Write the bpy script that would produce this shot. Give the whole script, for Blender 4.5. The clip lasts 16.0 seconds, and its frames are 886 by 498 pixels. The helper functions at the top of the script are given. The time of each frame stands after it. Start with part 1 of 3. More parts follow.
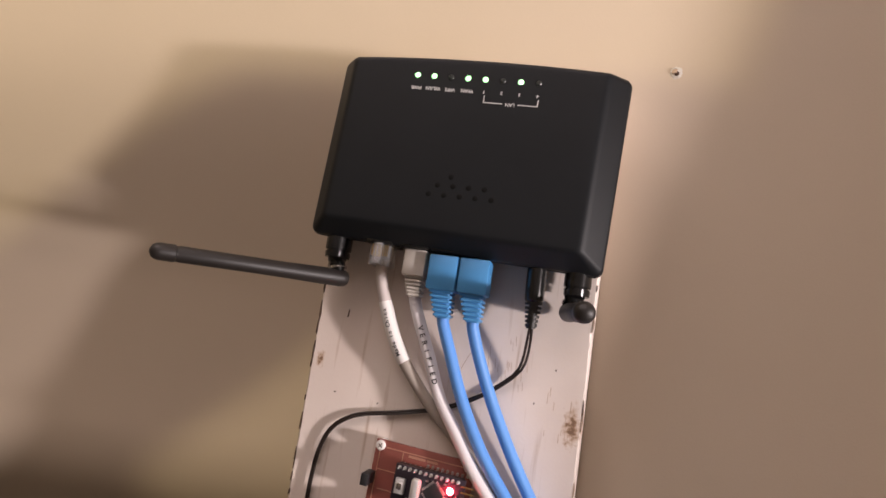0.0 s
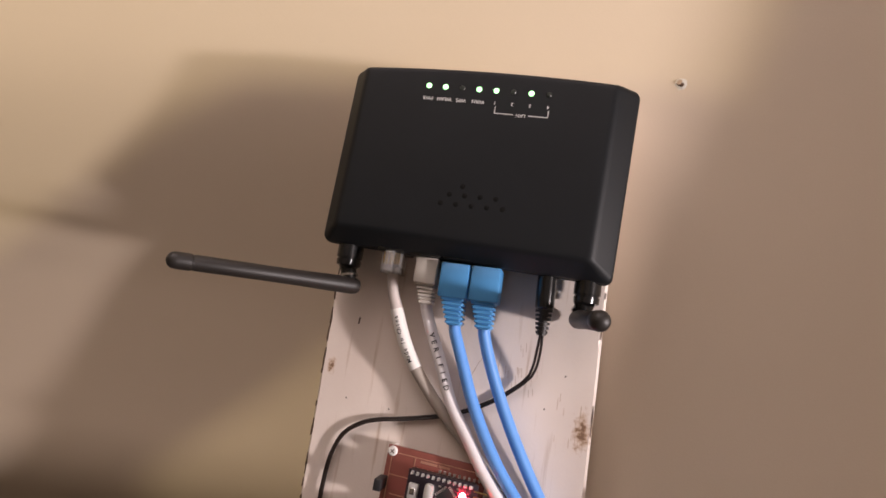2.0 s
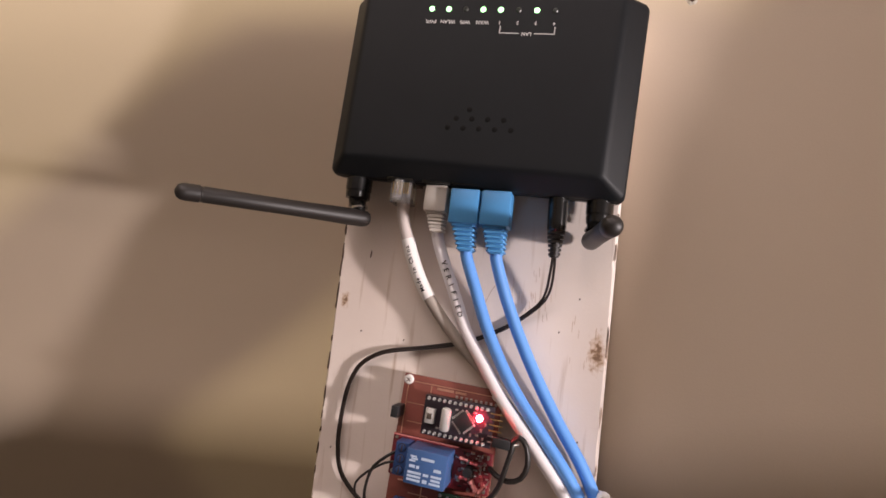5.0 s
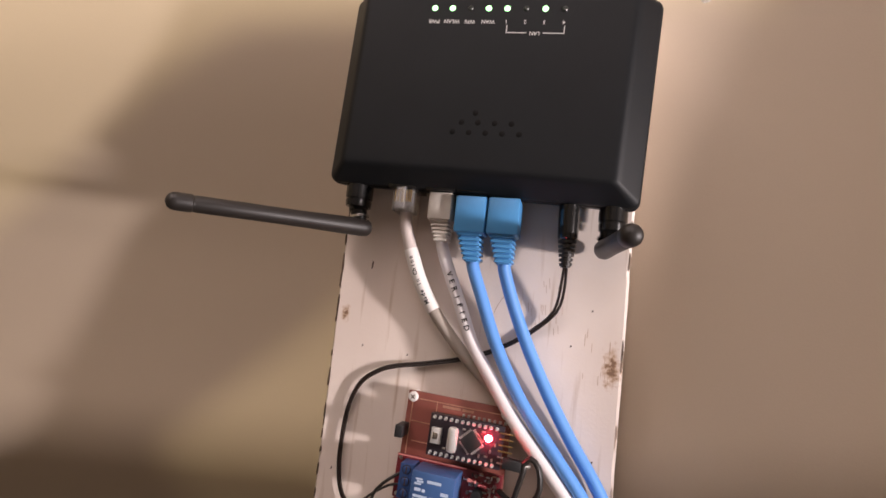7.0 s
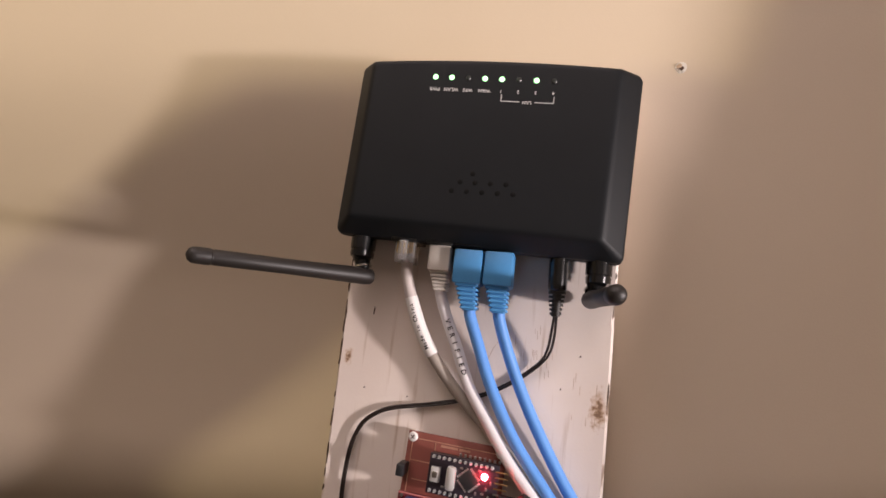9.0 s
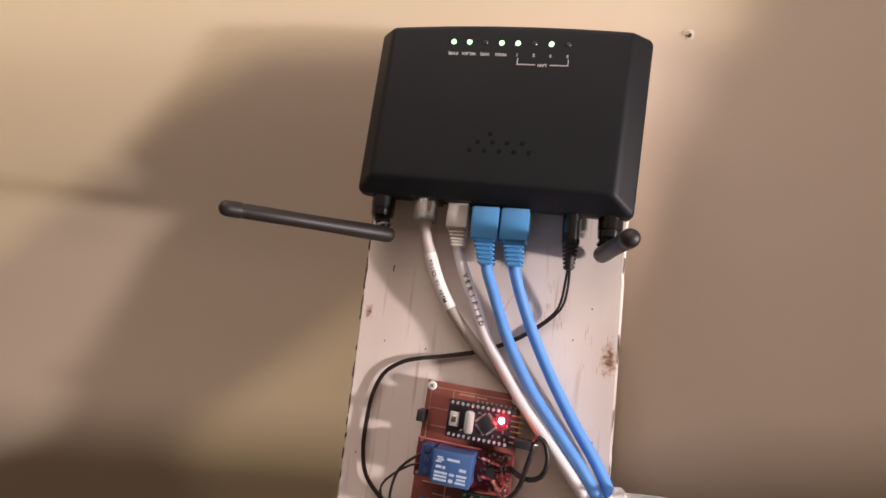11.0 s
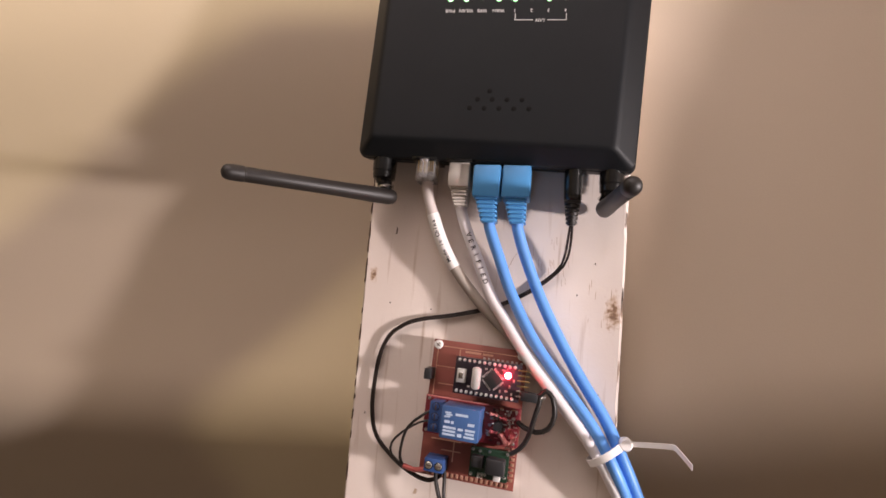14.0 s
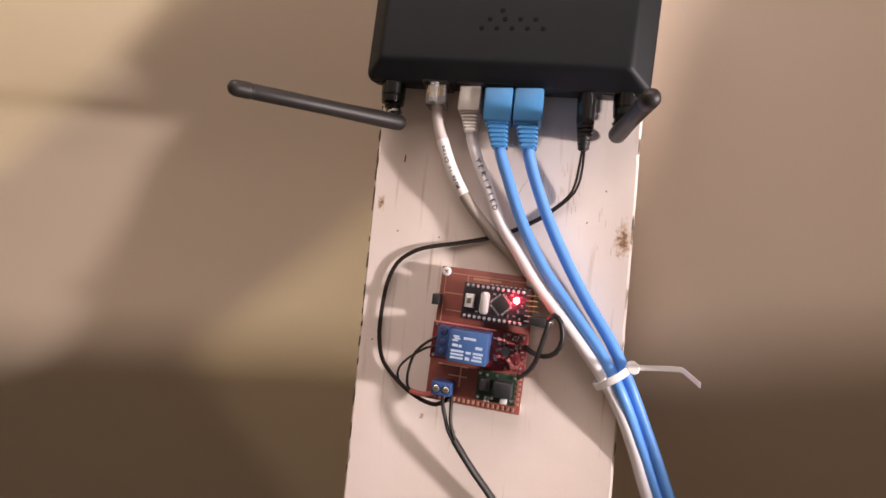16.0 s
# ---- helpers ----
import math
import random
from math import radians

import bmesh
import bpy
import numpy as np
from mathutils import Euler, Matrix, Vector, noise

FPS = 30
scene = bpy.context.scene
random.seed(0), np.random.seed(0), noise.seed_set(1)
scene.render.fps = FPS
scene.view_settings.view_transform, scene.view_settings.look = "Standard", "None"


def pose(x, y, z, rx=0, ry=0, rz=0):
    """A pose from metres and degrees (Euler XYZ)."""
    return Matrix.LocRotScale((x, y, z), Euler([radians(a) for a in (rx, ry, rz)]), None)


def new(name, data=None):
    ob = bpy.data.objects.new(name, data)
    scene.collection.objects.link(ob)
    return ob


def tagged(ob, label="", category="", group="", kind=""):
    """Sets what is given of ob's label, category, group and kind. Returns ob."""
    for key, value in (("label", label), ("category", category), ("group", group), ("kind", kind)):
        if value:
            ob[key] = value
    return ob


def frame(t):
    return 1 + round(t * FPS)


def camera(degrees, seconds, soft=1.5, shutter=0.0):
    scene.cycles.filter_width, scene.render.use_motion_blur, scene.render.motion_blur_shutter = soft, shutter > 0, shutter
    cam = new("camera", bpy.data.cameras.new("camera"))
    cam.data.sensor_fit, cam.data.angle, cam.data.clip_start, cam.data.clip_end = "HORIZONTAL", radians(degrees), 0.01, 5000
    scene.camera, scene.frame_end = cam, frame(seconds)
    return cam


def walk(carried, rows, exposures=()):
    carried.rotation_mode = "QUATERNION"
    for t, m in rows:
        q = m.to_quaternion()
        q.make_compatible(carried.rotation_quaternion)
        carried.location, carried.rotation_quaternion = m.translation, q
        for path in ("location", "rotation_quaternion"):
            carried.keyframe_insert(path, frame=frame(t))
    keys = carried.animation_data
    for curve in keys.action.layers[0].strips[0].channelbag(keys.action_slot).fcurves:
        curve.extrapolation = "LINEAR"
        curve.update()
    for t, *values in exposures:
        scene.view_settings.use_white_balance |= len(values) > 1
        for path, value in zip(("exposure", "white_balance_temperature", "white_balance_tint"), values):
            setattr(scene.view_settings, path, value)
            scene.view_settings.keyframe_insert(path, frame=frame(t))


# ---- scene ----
LENS = 72.01
cam = camera(LENS, 16.0, soft=1.6)
Z0 = 1.45  # height over the floor of the zero of the plan below
ROWS = [  # seconds, eye in metres from the plan's zero, turn in degrees
    (0.0, 0.0772, -0.3129, 0.0245, 97.54, -8.58, 15.03),
    (0.5, 0.0776, -0.3132, 0.0213, 97.31, -8.81, 15.07),
    (1.0, 0.0753, -0.3172, 0.0178, 97.81, -9.11, 14.60),
    (1.5, 0.0714, -0.3175, 0.0254, 98.28, -9.15, 14.60),
    (2.0, 0.0687, -0.3200, 0.0251, 97.90, -8.42, 14.17),
    (2.5, 0.0673, -0.3275, 0.0345, 99.28, -8.31, 14.79),
    (3.0, 0.0647, -0.3250, 0.0256, 97.44, -8.15, 14.14),
    (3.5, 0.0710, -0.3277, 0.0199, 96.56, -6.80, 15.06),
    (4.0, 0.0688, -0.3261, 0.0056, 94.68, -6.39, 15.29),
    (6.5, 0.0777, -0.2989, 0.0044, 95.68, -6.94, 16.52),
    (7.0, 0.0654, -0.3017, 0.0074, 95.63, -6.18, 15.73),
    (7.5, 0.0693, -0.3028, 0.0077, 97.42, -7.13, 15.44),
    (8.0, 0.0789, -0.3246, 0.0223, 100.62, -6.30, 15.92),
    (8.5, 0.0670, -0.3255, 0.0202, 98.81, -6.22, 14.25),
    (11.0, 0.0586, -0.3389, -0.0046, 97.45, -6.32, 14.02),
    (11.5, 0.0570, -0.3437, -0.0061, 96.55, -6.66, 15.65),
    (12.0, 0.0623, -0.3408, -0.0101, 96.03, -4.72, 15.72),
    (12.5, 0.0616, -0.3421, -0.0158, 94.27, -5.16, 15.08),
    (13.0, 0.0656, -0.3408, -0.0143, 94.15, -5.03, 13.69),
    (13.5, 0.0635, -0.3378, -0.0121, 95.58, -3.81, 12.92),
    (14.0, 0.0588, -0.3390, -0.0150, 95.51, -4.74, 14.34),
    (14.5, 0.0519, -0.3419, -0.0215, 94.27, -4.99, 14.22),
    (15.0, 0.0453, -0.3479, -0.0255, 93.85, -5.68, 15.55),
    (15.5, 0.0478, -0.3443, -0.0301, 93.27, -6.06, 16.04),
    (16.0, 0.0541, -0.3359, -0.0349, 92.19, -5.40, 14.12),
]
walk(cam, [(t, pose(x, y, Z0 + z, rx, ry, rz)) for t, x, y, z, rx, ry, rz in ROWS],
     exposures=((0.0, -0.19), (4.0, -0.13), (7.0, -0.02), (8.5, -0.16), (11.0, -0.03), (12.5, 0.04), (14.0, 0.1), (16.0, 0.22)))

# ---- light ----
world = bpy.data.worlds.new("world")
world.use_nodes = True
scene.world = world
world.node_tree.nodes["Background"].inputs[0].default_value = (0.5, 0.46, 0.5, 1)
world.node_tree.nodes["Background"].inputs[1].default_value = 0.02

LAMP = Vector((0.95, -0.39, Z0 - 0.055))


def lamp(name, kind, place, watts, colour, size):
    data = bpy.data.lights.new(name, kind)
    data.energy, data.color = watts, colour
    if kind == "AREA":
        data.shape, data.size, data.size_y = "RECTANGLE", size[0], size[1]
    else:
        data.shadow_soft_size = size
    ob = new(name, data)
    ob.location = place
    return ob


lamp("bulb_light", "POINT", LAMP, 57.0, (1.0, 0.875, 0.875), 0.032)
# unseen lamp at a guessed place, added to light the wall's left yellow
lamp("yellow_fill_light", "POINT", (-1.00, -1.60, Z0 + 0.70), 50.0, (1.0, 0.84, 0.50), 0.012)
# unseen area fill, added to lift the parts the bulb leaves in shade
lamp("ceiling_fill_light", "AREA", (-0.25, -0.95, 2.42), 17.0, (1.0, 0.825, 0.80), (1.2, 1.0))

# ---- materials ----


def material(name, colour, rough=0.5, metal=0.0, spread=0.15, grain=400.0, bump=0.1, stain=20.0, coat=0.0, glow=None, alpha=1.0, glass=0.0, second=None, shine=0.5):
    """Paint, plastic or metal with a coarse and a fine variation and a fine relief."""
    m = bpy.data.materials.new(name)
    m.use_nodes = True
    n, l = m.node_tree.nodes, m.node_tree.links
    b = n["Principled BSDF"]
    co = n.new("ShaderNodeTexCoord")
    big = n.new("ShaderNodeTexNoise")
    big.inputs["Scale"].default_value, big.inputs["Detail"].default_value = stain, 4
    small = n.new("ShaderNodeTexNoise")
    small.inputs["Scale"].default_value, small.inputs["Detail"].default_value = grain, 3
    l.new(co.outputs["Object"], big.inputs["Vector"])
    l.new(co.outputs["Object"], small.inputs["Vector"])
    mix = n.new("ShaderNodeMix")
    mix.data_type = "RGBA"
    dark = second or [c * (1 - spread) for c in colour]
    mix.inputs["A"].default_value = (*dark, 1)
    mix.inputs["B"].default_value = (*[min(1, c * (1 + spread * 0.6)) for c in colour], 1)
    half = n.new("ShaderNodeMath")
    half.operation = "MULTIPLY_ADD"
    half.inputs[1].default_value, half.inputs[2].default_value = 0.35, -0.175
    l.new(small.outputs["Fac"], half.inputs[0])
    add = n.new("ShaderNodeMath")
    l.new(big.outputs["Fac"], add.inputs[0])
    l.new(half.outputs[0], add.inputs[1])
    l.new(add.outputs[0], mix.inputs["Factor"])
    l.new(mix.outputs["Result"], b.inputs["Base Color"])
    b.inputs["Roughness"].default_value, b.inputs["Metallic"].default_value = rough, metal
    b.inputs["Coat Weight"].default_value = coat
    b.inputs["Specular IOR Level"].default_value = shine
    b.inputs["Transmission Weight"].default_value = glass
    b.inputs["Alpha"].default_value = alpha
    if glow:
        b.inputs["Emission Color"].default_value, b.inputs["Emission Strength"].default_value = (*glow[:3], 1), glow[3]
    if bump:
        bp = n.new("ShaderNodeBump")
        bp.inputs["Strength"].default_value, bp.inputs["Distance"].default_value = bump, 0.0005
        l.new(small.outputs["Fac"], bp.inputs["Height"])
        l.new(bp.outputs["Normal"], b.inputs["Normal"])
    return m


def wood_material():
    """Thin whitish paint over pine, with worn streaks along the grain and two knots."""
    m = bpy.data.materials.new("painted_pine")
    m.use_nodes = True
    n, l = m.node_tree.nodes, m.node_tree.links
    b = n["Principled BSDF"]
    co = n.new("ShaderNodeTexCoord")
    long = n.new("ShaderNodeMapping")
    long.inputs["Scale"].default_value = (1, 1, 0.06)
    l.new(co.outputs["Object"], long.inputs["Vector"])

    def noise_of(vec, scale, detail):
        t = n.new("ShaderNodeTexNoise")
        t.inputs["Scale"].default_value, t.inputs["Detail"].default_value = scale, detail
        l.new(vec, t.inputs["Vector"])
        return t.outputs["Fac"]

    def ramp(value, lo, hi):
        r = n.new("ShaderNodeMapRange")
        r.inputs["From Min"].default_value, r.inputs["From Max"].default_value = lo, hi
        l.new(value, r.inputs["Value"])
        return r.outputs["Result"]

    def mixed(fac, a, bb):
        x = n.new("ShaderNodeMix")
        x.data_type = "RGBA"
        for socket, v in (("A", a), ("B", bb)):
            if isinstance(v, tuple):
                x.inputs[socket].default_value = (*v, 1)
            else:
                l.new(v, x.inputs[socket])
        l.new(fac, x.inputs["Factor"])
        return x.outputs["Result"]

    streak = noise_of(long.outputs["Vector"], 260, 6)
    patch = noise_of(co.outputs["Object"], 14, 6)
    fine = noise_of(co.outputs["Object"], 700, 3)
    colour = mixed(ramp(patch, 0.3, 0.7), (0.73, 0.625, 0.555), (0.83, 0.745, 0.68))
    colour = mixed(ramp(streak, 0.60, 0.78), colour, (0.50, 0.37, 0.27))
    # knots: a ring of brown wood where the paint has worn
    for kx, kz, size in ((0.0655, -0.0105, 0.0085), (-0.0645, 0.0005, 0.004)):
        sub = n.new("ShaderNodeVectorMath")
        sub.operation = "SUBTRACT"
        sub.inputs[1].default_value = (kx, 0, kz)
        l.new(co.outputs["Object"], sub.inputs[0])
        flat = n.new("ShaderNodeVectorMath")
        flat.operation = "MULTIPLY"
        flat.inputs[1].default_value = (1.5, 0, 0.8)
        l.new(sub.outputs[0], flat.inputs[0])
        far = n.new("ShaderNodeVectorMath")
        far.operation = "LENGTH"
        l.new(flat.outputs[0], far.inputs[0])
        wob = n.new("ShaderNodeMath")
        wob.operation = "MULTIPLY_ADD"
        wob.inputs[1].default_value = size * 2.2
        l.new(noise_of(co.outputs["Object"], 420, 4), wob.inputs[0])
        l.new(far.outputs["Value"], wob.inputs[2])
        colour = mixed(ramp(wob.outputs[0], size * 2.0, size * 1.3), colour, (0.50, 0.33, 0.20))
        colour = mixed(ramp(wob.outputs[0], size * 1.55, size * 1.25), colour, (0.22, 0.13, 0.08))
    speck = noise_of(co.outputs["Object"], 160, 2)
    colour = mixed(ramp(speck, 0.775, 0.80), colour, (0.16, 0.11, 0.08))
    l.new(colour, b.inputs["Base Color"])
    b.inputs["Roughness"].default_value = 0.55
    add = n.new("ShaderNodeMath")
    l.new(streak, add.inputs[0])
    l.new(fine, add.inputs[1])
    bp = n.new("ShaderNodeBump")
    bp.inputs["Strength"].default_value, bp.inputs["Distance"].default_value = 0.12, 0.0005
    l.new(add.outputs[0], bp.inputs["Height"])
    l.new(bp.outputs["Normal"], b.inputs["Normal"])
    return m


WALL = material("beige_wall_paint", (0.62, 0.518, 0.40), 0.6, spread=0.06, grain=900, bump=0.12, stain=5)
# room and floor are unseen; set dark to cut bounced light
ROOM = material("low_bounce_paint", (0.16, 0.14, 0.13), 0.8, spread=0.06, grain=200, bump=0.05, stain=3)
FLOOR = material("low_bounce_floor", (0.16, 0.15, 0.14), 0.8, spread=0.2, grain=150, bump=0.3, stain=4)
WOOD = wood_material()
BARE = material("raw_pine", (0.56, 0.42, 0.31), 0.7, spread=0.3, grain=300, stain=60)
BARK = material("dark_wane", (0.10, 0.06, 0.04), 0.8, spread=0.4, grain=500, stain=80)
BLACK = material("black_plastic", (0.0084, 0.0100, 0.0118), 0.5, spread=0.3, grain=2500, bump=0.10, stain=30, shine=0.25)
RUBBER = material("black_rubber", (0.018, 0.015, 0.013), 0.5, spread=0.2, grain=1500, bump=0.06, stain=60)
GLOSS = material("glossy_black", (0.012, 0.012, 0.012), 0.18, spread=0.2, grain=800, bump=0.0)
CHROME = material("nickel_metal", (0.62, 0.60, 0.58), 0.22, 1.0, spread=0.15, grain=600, bump=0.05)
TIN = material("bright_tin", (0.80, 0.79, 0.77), 0.38, 0.5, spread=0.15, grain=900, bump=0.15)
SOLDER = material("solder", (0.70, 0.69, 0.67), 0.3, 1.0, spread=0.2, grain=1200, bump=0.2)
BLUE = material("blue_cable", (0.12, 0.33, 0.78), 0.42, spread=0.10, grain=700, bump=0.05, stain=60)
BLUE_BOOT = material("blue_boot", (0.075, 0.29, 0.60), 0.40, spread=0.12, grain=700, bump=0.05, stain=60)
WHITE = material("white_cable", (0.74, 0.71, 0.72), 0.45, spread=0.08, grain=500, bump=0.04, stain=60)
GREY = material("grey_cable", (0.36, 0.32, 0.28), 0.5, spread=0.1, grain=500, bump=0.05, stain=60)
CREAM = material("grey_boot", (0.62, 0.58, 0.53), 0.5, spread=0.1, grain=500, bump=0.05, stain=60)
JACKET = material("pale_jacket", (0.60, 0.54, 0.51), 0.4, spread=0.08, grain=500, bump=0.04, stain=60)
CLEAR = material("clear_plastic", (0.92, 0.92, 0.92), 0.12, spread=0.02, grain=500, bump=0.0, glass=0.85)
GOLD = material("gold_contact", (0.75, 0.55, 0.25), 0.3, 1.0)
LABEL = material("white_label", (0.80, 0.78, 0.75), 0.5, spread=0.04)
INK = material("black_ink", (0.02, 0.02, 0.02), 0.6, bump=0)
PRINT = material("white_print", (0.72, 0.72, 0.70), 0.6, bump=0)
NYLON = material("white_nylon", (0.88, 0.86, 0.84), 0.35, spread=0.05, grain=500, bump=0.03)
PCB = material("brown_pcb", (0.27, 0.08, 0.062), 0.4, spread=0.25, grain=500, bump=0.08, stain=60)
RED_PCB = material("dark_red_pcb", (0.20, 0.025, 0.035), 0.35, spread=0.25, grain=600, bump=0.06, stain=80)
COPPER = material("tinned_pad", (0.72, 0.42, 0.30), 0.4, 0.6, spread=0.2, grain=900)
MCU_PCB = material("dark_blue_pcb", (0.030, 0.022, 0.032), 0.35, spread=0.2, grain=700, bump=0.05)
CHIP = material("black_chip", (0.02, 0.02, 0.022), 0.5, spread=0.2, grain=900, bump=0.1)
RELAY = material("blue_relay", (0.055, 0.125, 0.30), 0.35, spread=0.12, grain=500, bump=0.05, stain=60)
TERM = material("blue_terminal", (0.035, 0.085, 0.25), 0.4, spread=0.15, grain=500, bump=0.05, stain=60)
PALE_PRINT = material("pale_blue_print", (0.50, 0.62, 0.78), 0.6, bump=0)
GREEN = material("green_pcb", (0.012, 0.035, 0.02), 0.3, spread=0.25, grain=600, bump=0.05)
RED = material("red_component", (0.55, 0.10, 0.11), 0.4, spread=0.2, grain=600, bump=0.05)
PINK = material("pink_resistor", (0.62, 0.22, 0.20), 0.45, spread=0.15, grain=700, bump=0.05)
RED_WIRE = material("red_wire", (0.36, 0.08, 0.07), 0.45, spread=0.15, grain=600)
PLASTER = material("chipped_plaster", (0.72, 0.68, 0.62), 0.9, spread=0.2, grain=900, bump=0.5, stain=200)
LED_ON = material("green_led_lit", (0.4, 0.9, 0.4), 0.4, bump=0, glow=(0.45, 1.0, 0.42, 3.0))
VOID = material("dark_vent_disc", (0.003, 0.003, 0.003), 0.6, bump=0, shine=0.15)
LEAD = material("brown_black_lead", (0.022, 0.014, 0.011), 0.42, spread=0.25, grain=1500, bump=0.06, stain=60)
LED_OFF = material("led_dark", (0.03, 0.035, 0.03), 0.3, bump=0)
LED_RED = material("red_led_lit", (0.9, 0.2, 0.2), 0.4, bump=0, glow=(1.0, 0.05, 0.07, 190.0))

# ---- mesh helpers: plan in millimetres ----
MM = Matrix.Translation((0, 0, Z0)) @ Matrix.Diagonal((0.001, 0.001, 0.001, 1))


def view_fit(dx, dz, deep, lean=0.0, sx=1.0, sz=1.0, x=0.0, z=0.0):
    """Fits a thing to the camera's view: shift, depth stretch, lean to the side, size about (x, z)."""
    m = Matrix.Identity(4)
    m[0][0], m[0][1], m[0][3] = sx, -lean, x - sx * x + dx - lean * 19
    m[1][1], m[1][3] = deep, -19 + deep * 19
    m[2][2], m[2][3] = sz, z - sz * z + dz
    return m


# values chosen so that each thing lines up from the camera
VIEW_FITS = {
    "router": view_fit(2.9, -2.5, 1.3, 0, 0.99, 0.982, -1.2, 109),
    "blue_network_cable": view_fit(0, 0, 1.3, 0.11),
    "white_network_cable": view_fit(0, 0, 1.3, 0.11),
    "grey_network_cable": view_fit(0, 0, 1.3, 0.11),
    "power_lead": view_fit(0, 0, 1.3, 0.11),
    "circuit_board": view_fit(0.5, 0.2, 1.3, 0.07),
    "jumper_lead": view_fit(0.5, 0.2, 1.3, 0.07),
    "relay_lead": view_fit(0.5, 0.2, 1.3, 0.07),
    "outgoing_lead": view_fit(0, 0.2, 1.3, 0.1),
    "cable_tie": view_fit(0, 0.4, 1.35, 0.065),
}


def view_fit_of(name):
    return VIEW_FITS.get(name.split(".")[0], Matrix.Identity(4))


def thing(name, base, label, category, group="", kind=""):
    """An Empty at the base of a thing, given in millimetres of the plan."""
    ob = new(name)
    ob.empty_display_size = 0.01
    ob.location = MM @ (view_fit_of(name) @ Vector(base))
    return tagged(ob, label, category, group, kind)


def root_of(ob):
    while ob.parent:
        ob = ob.parent
    return ob


def mesh_of(name, bm, mat, origin, smooth=True):
    bm.transform(Matrix.Translation(-Vector(origin)) @ MM)
    bmesh.ops.recalc_face_normals(bm, faces=bm.faces)
    me = bpy.data.meshes.new(name)
    bm.to_mesh(me)
    bm.free()
    me.materials.append(mat)
    if smooth:
        me.polygons.foreach_set("use_smooth", [True] * len(me.polygons))
        me.set_sharp_from_angle(angle=radians(38))
    return me


def part(name, bm, mat, parent, label=""):
    """One mesh under a thing or a part."""
    bm.transform(view_fit_of(root_of(parent).name))
    ob = new(name, mesh_of(name, bm, mat, root_of(parent).location))
    ob.parent = parent
    return tagged(ob, label)


def single(name, bm, mat, base, label, category, group="", kind=""):
    """A thing or a piece of the setting that is one mesh."""
    origin = MM @ Vector(base)
    ob = new(name, mesh_of(name, bm, mat, origin))
    ob.location = origin
    return tagged(ob, label, category, group, kind)


def box(x0, x1, y0, y1, z0, z1, bevel=0.0, m=None, bm=None, steps=2):
    out = bmesh.new()
    bmesh.ops.create_cube(out, size=1)
    out.transform(Matrix.Translation(((x0 + x1) / 2, (y0 + y1) / 2, (z0 + z1) / 2)) @ Matrix.Diagonal((x1 - x0, y1 - y0, z1 - z0, 1)))
    if bevel:
        bmesh.ops.bevel(out, geom=list(out.edges), offset=bevel, segments=steps, affect="EDGES", profile=0.5)
    if m is not None:
        out.transform(m)
    return join(bm, out) if bm else out


def join(a, b):
    me = bpy.data.meshes.new("join")
    b.to_mesh(me)
    b.free()
    a.from_mesh(me)
    bpy.data.meshes.remove(me)
    return a


def lathe(profile, start, end, sides=20, bm=None, squash=(1, 1)):
    """Rings of (share of the way, radius) round the line from start to end, closed at both ends."""
    out = bm or bmesh.new()
    a, b = Vector(start), Vector(end)
    q = (b - a).to_track_quat("Z", "Y").to_matrix()
    rings = []
    for s, r in profile:
        c = a.lerp(b, s)
        rings.append([out.verts.new(c + q @ Vector((r * squash[0] * math.cos(k * math.tau / sides), r * squash[1] * math.sin(k * math.tau / sides), 0))) for k in range(sides)])
    for p, n in zip(rings, rings[1:]):
        for k in range(sides):
            out.faces.new((p[k], p[(k + 1) % sides], n[(k + 1) % sides], n[k]))
    out.faces.new(rings[0][::-1])
    out.faces.new(rings[-1])
    return out


def rod(start, end, r, sides=14, bm=None, r2=None):
    return lathe(((0, r), (1, r if r2 is None else r2)), start, end, sides, bm)


def spline(points, step=3.0):
    """A smooth line through points, at about even steps."""
    p = [Vector(q) for q in points]
    p = [2 * p[0] - p[1]] + p + [2 * p[-1] - p[-2]]
    out = []
    for a, b, c, d in zip(p, p[1:], p[2:], p[3:]):
        n = max(2, int((c - b).length / step))
        for k in range(n):
            t = k / n
            out.append(0.5 * (2 * b + (c - a) * t + (2 * a - 5 * b + 4 * c - d) * t * t + (3 * b - a - 3 * c + d) * t ** 3))
    return out + [p[-2]]


def tube(points, r, sides=12, bm=None, flat=1.0, step=3.0):
    """A cable of radius r along a smooth line; flat squeezes it across the wall's normal."""
    out = bm or bmesh.new()
    line = spline(points, step)
    rings = []
    side = None
    for i, c in enumerate(line):
        t = (line[min(i + 1, len(line) - 1)] - line[max(i - 1, 0)]).normalized()
        side = (side or Vector((0, -1, 0)).cross(t) or Vector((1, 0, 0)))
        side = (side - t * side.dot(t)).normalized()
        up = t.cross(side)
        rings.append([out.verts.new(c + r * (side * math.cos(k * math.tau / sides) * flat + up * math.sin(k * math.tau / sides))) for k in range(sides)])
    for p, n in zip(rings, rings[1:]):
        for k in range(sides):
            out.faces.new((p[k], p[(k + 1) % sides], n[(k + 1) % sides], n[k]))
    out.faces.new(rings[0][::-1])
    out.faces.new(rings[-1])
    return out


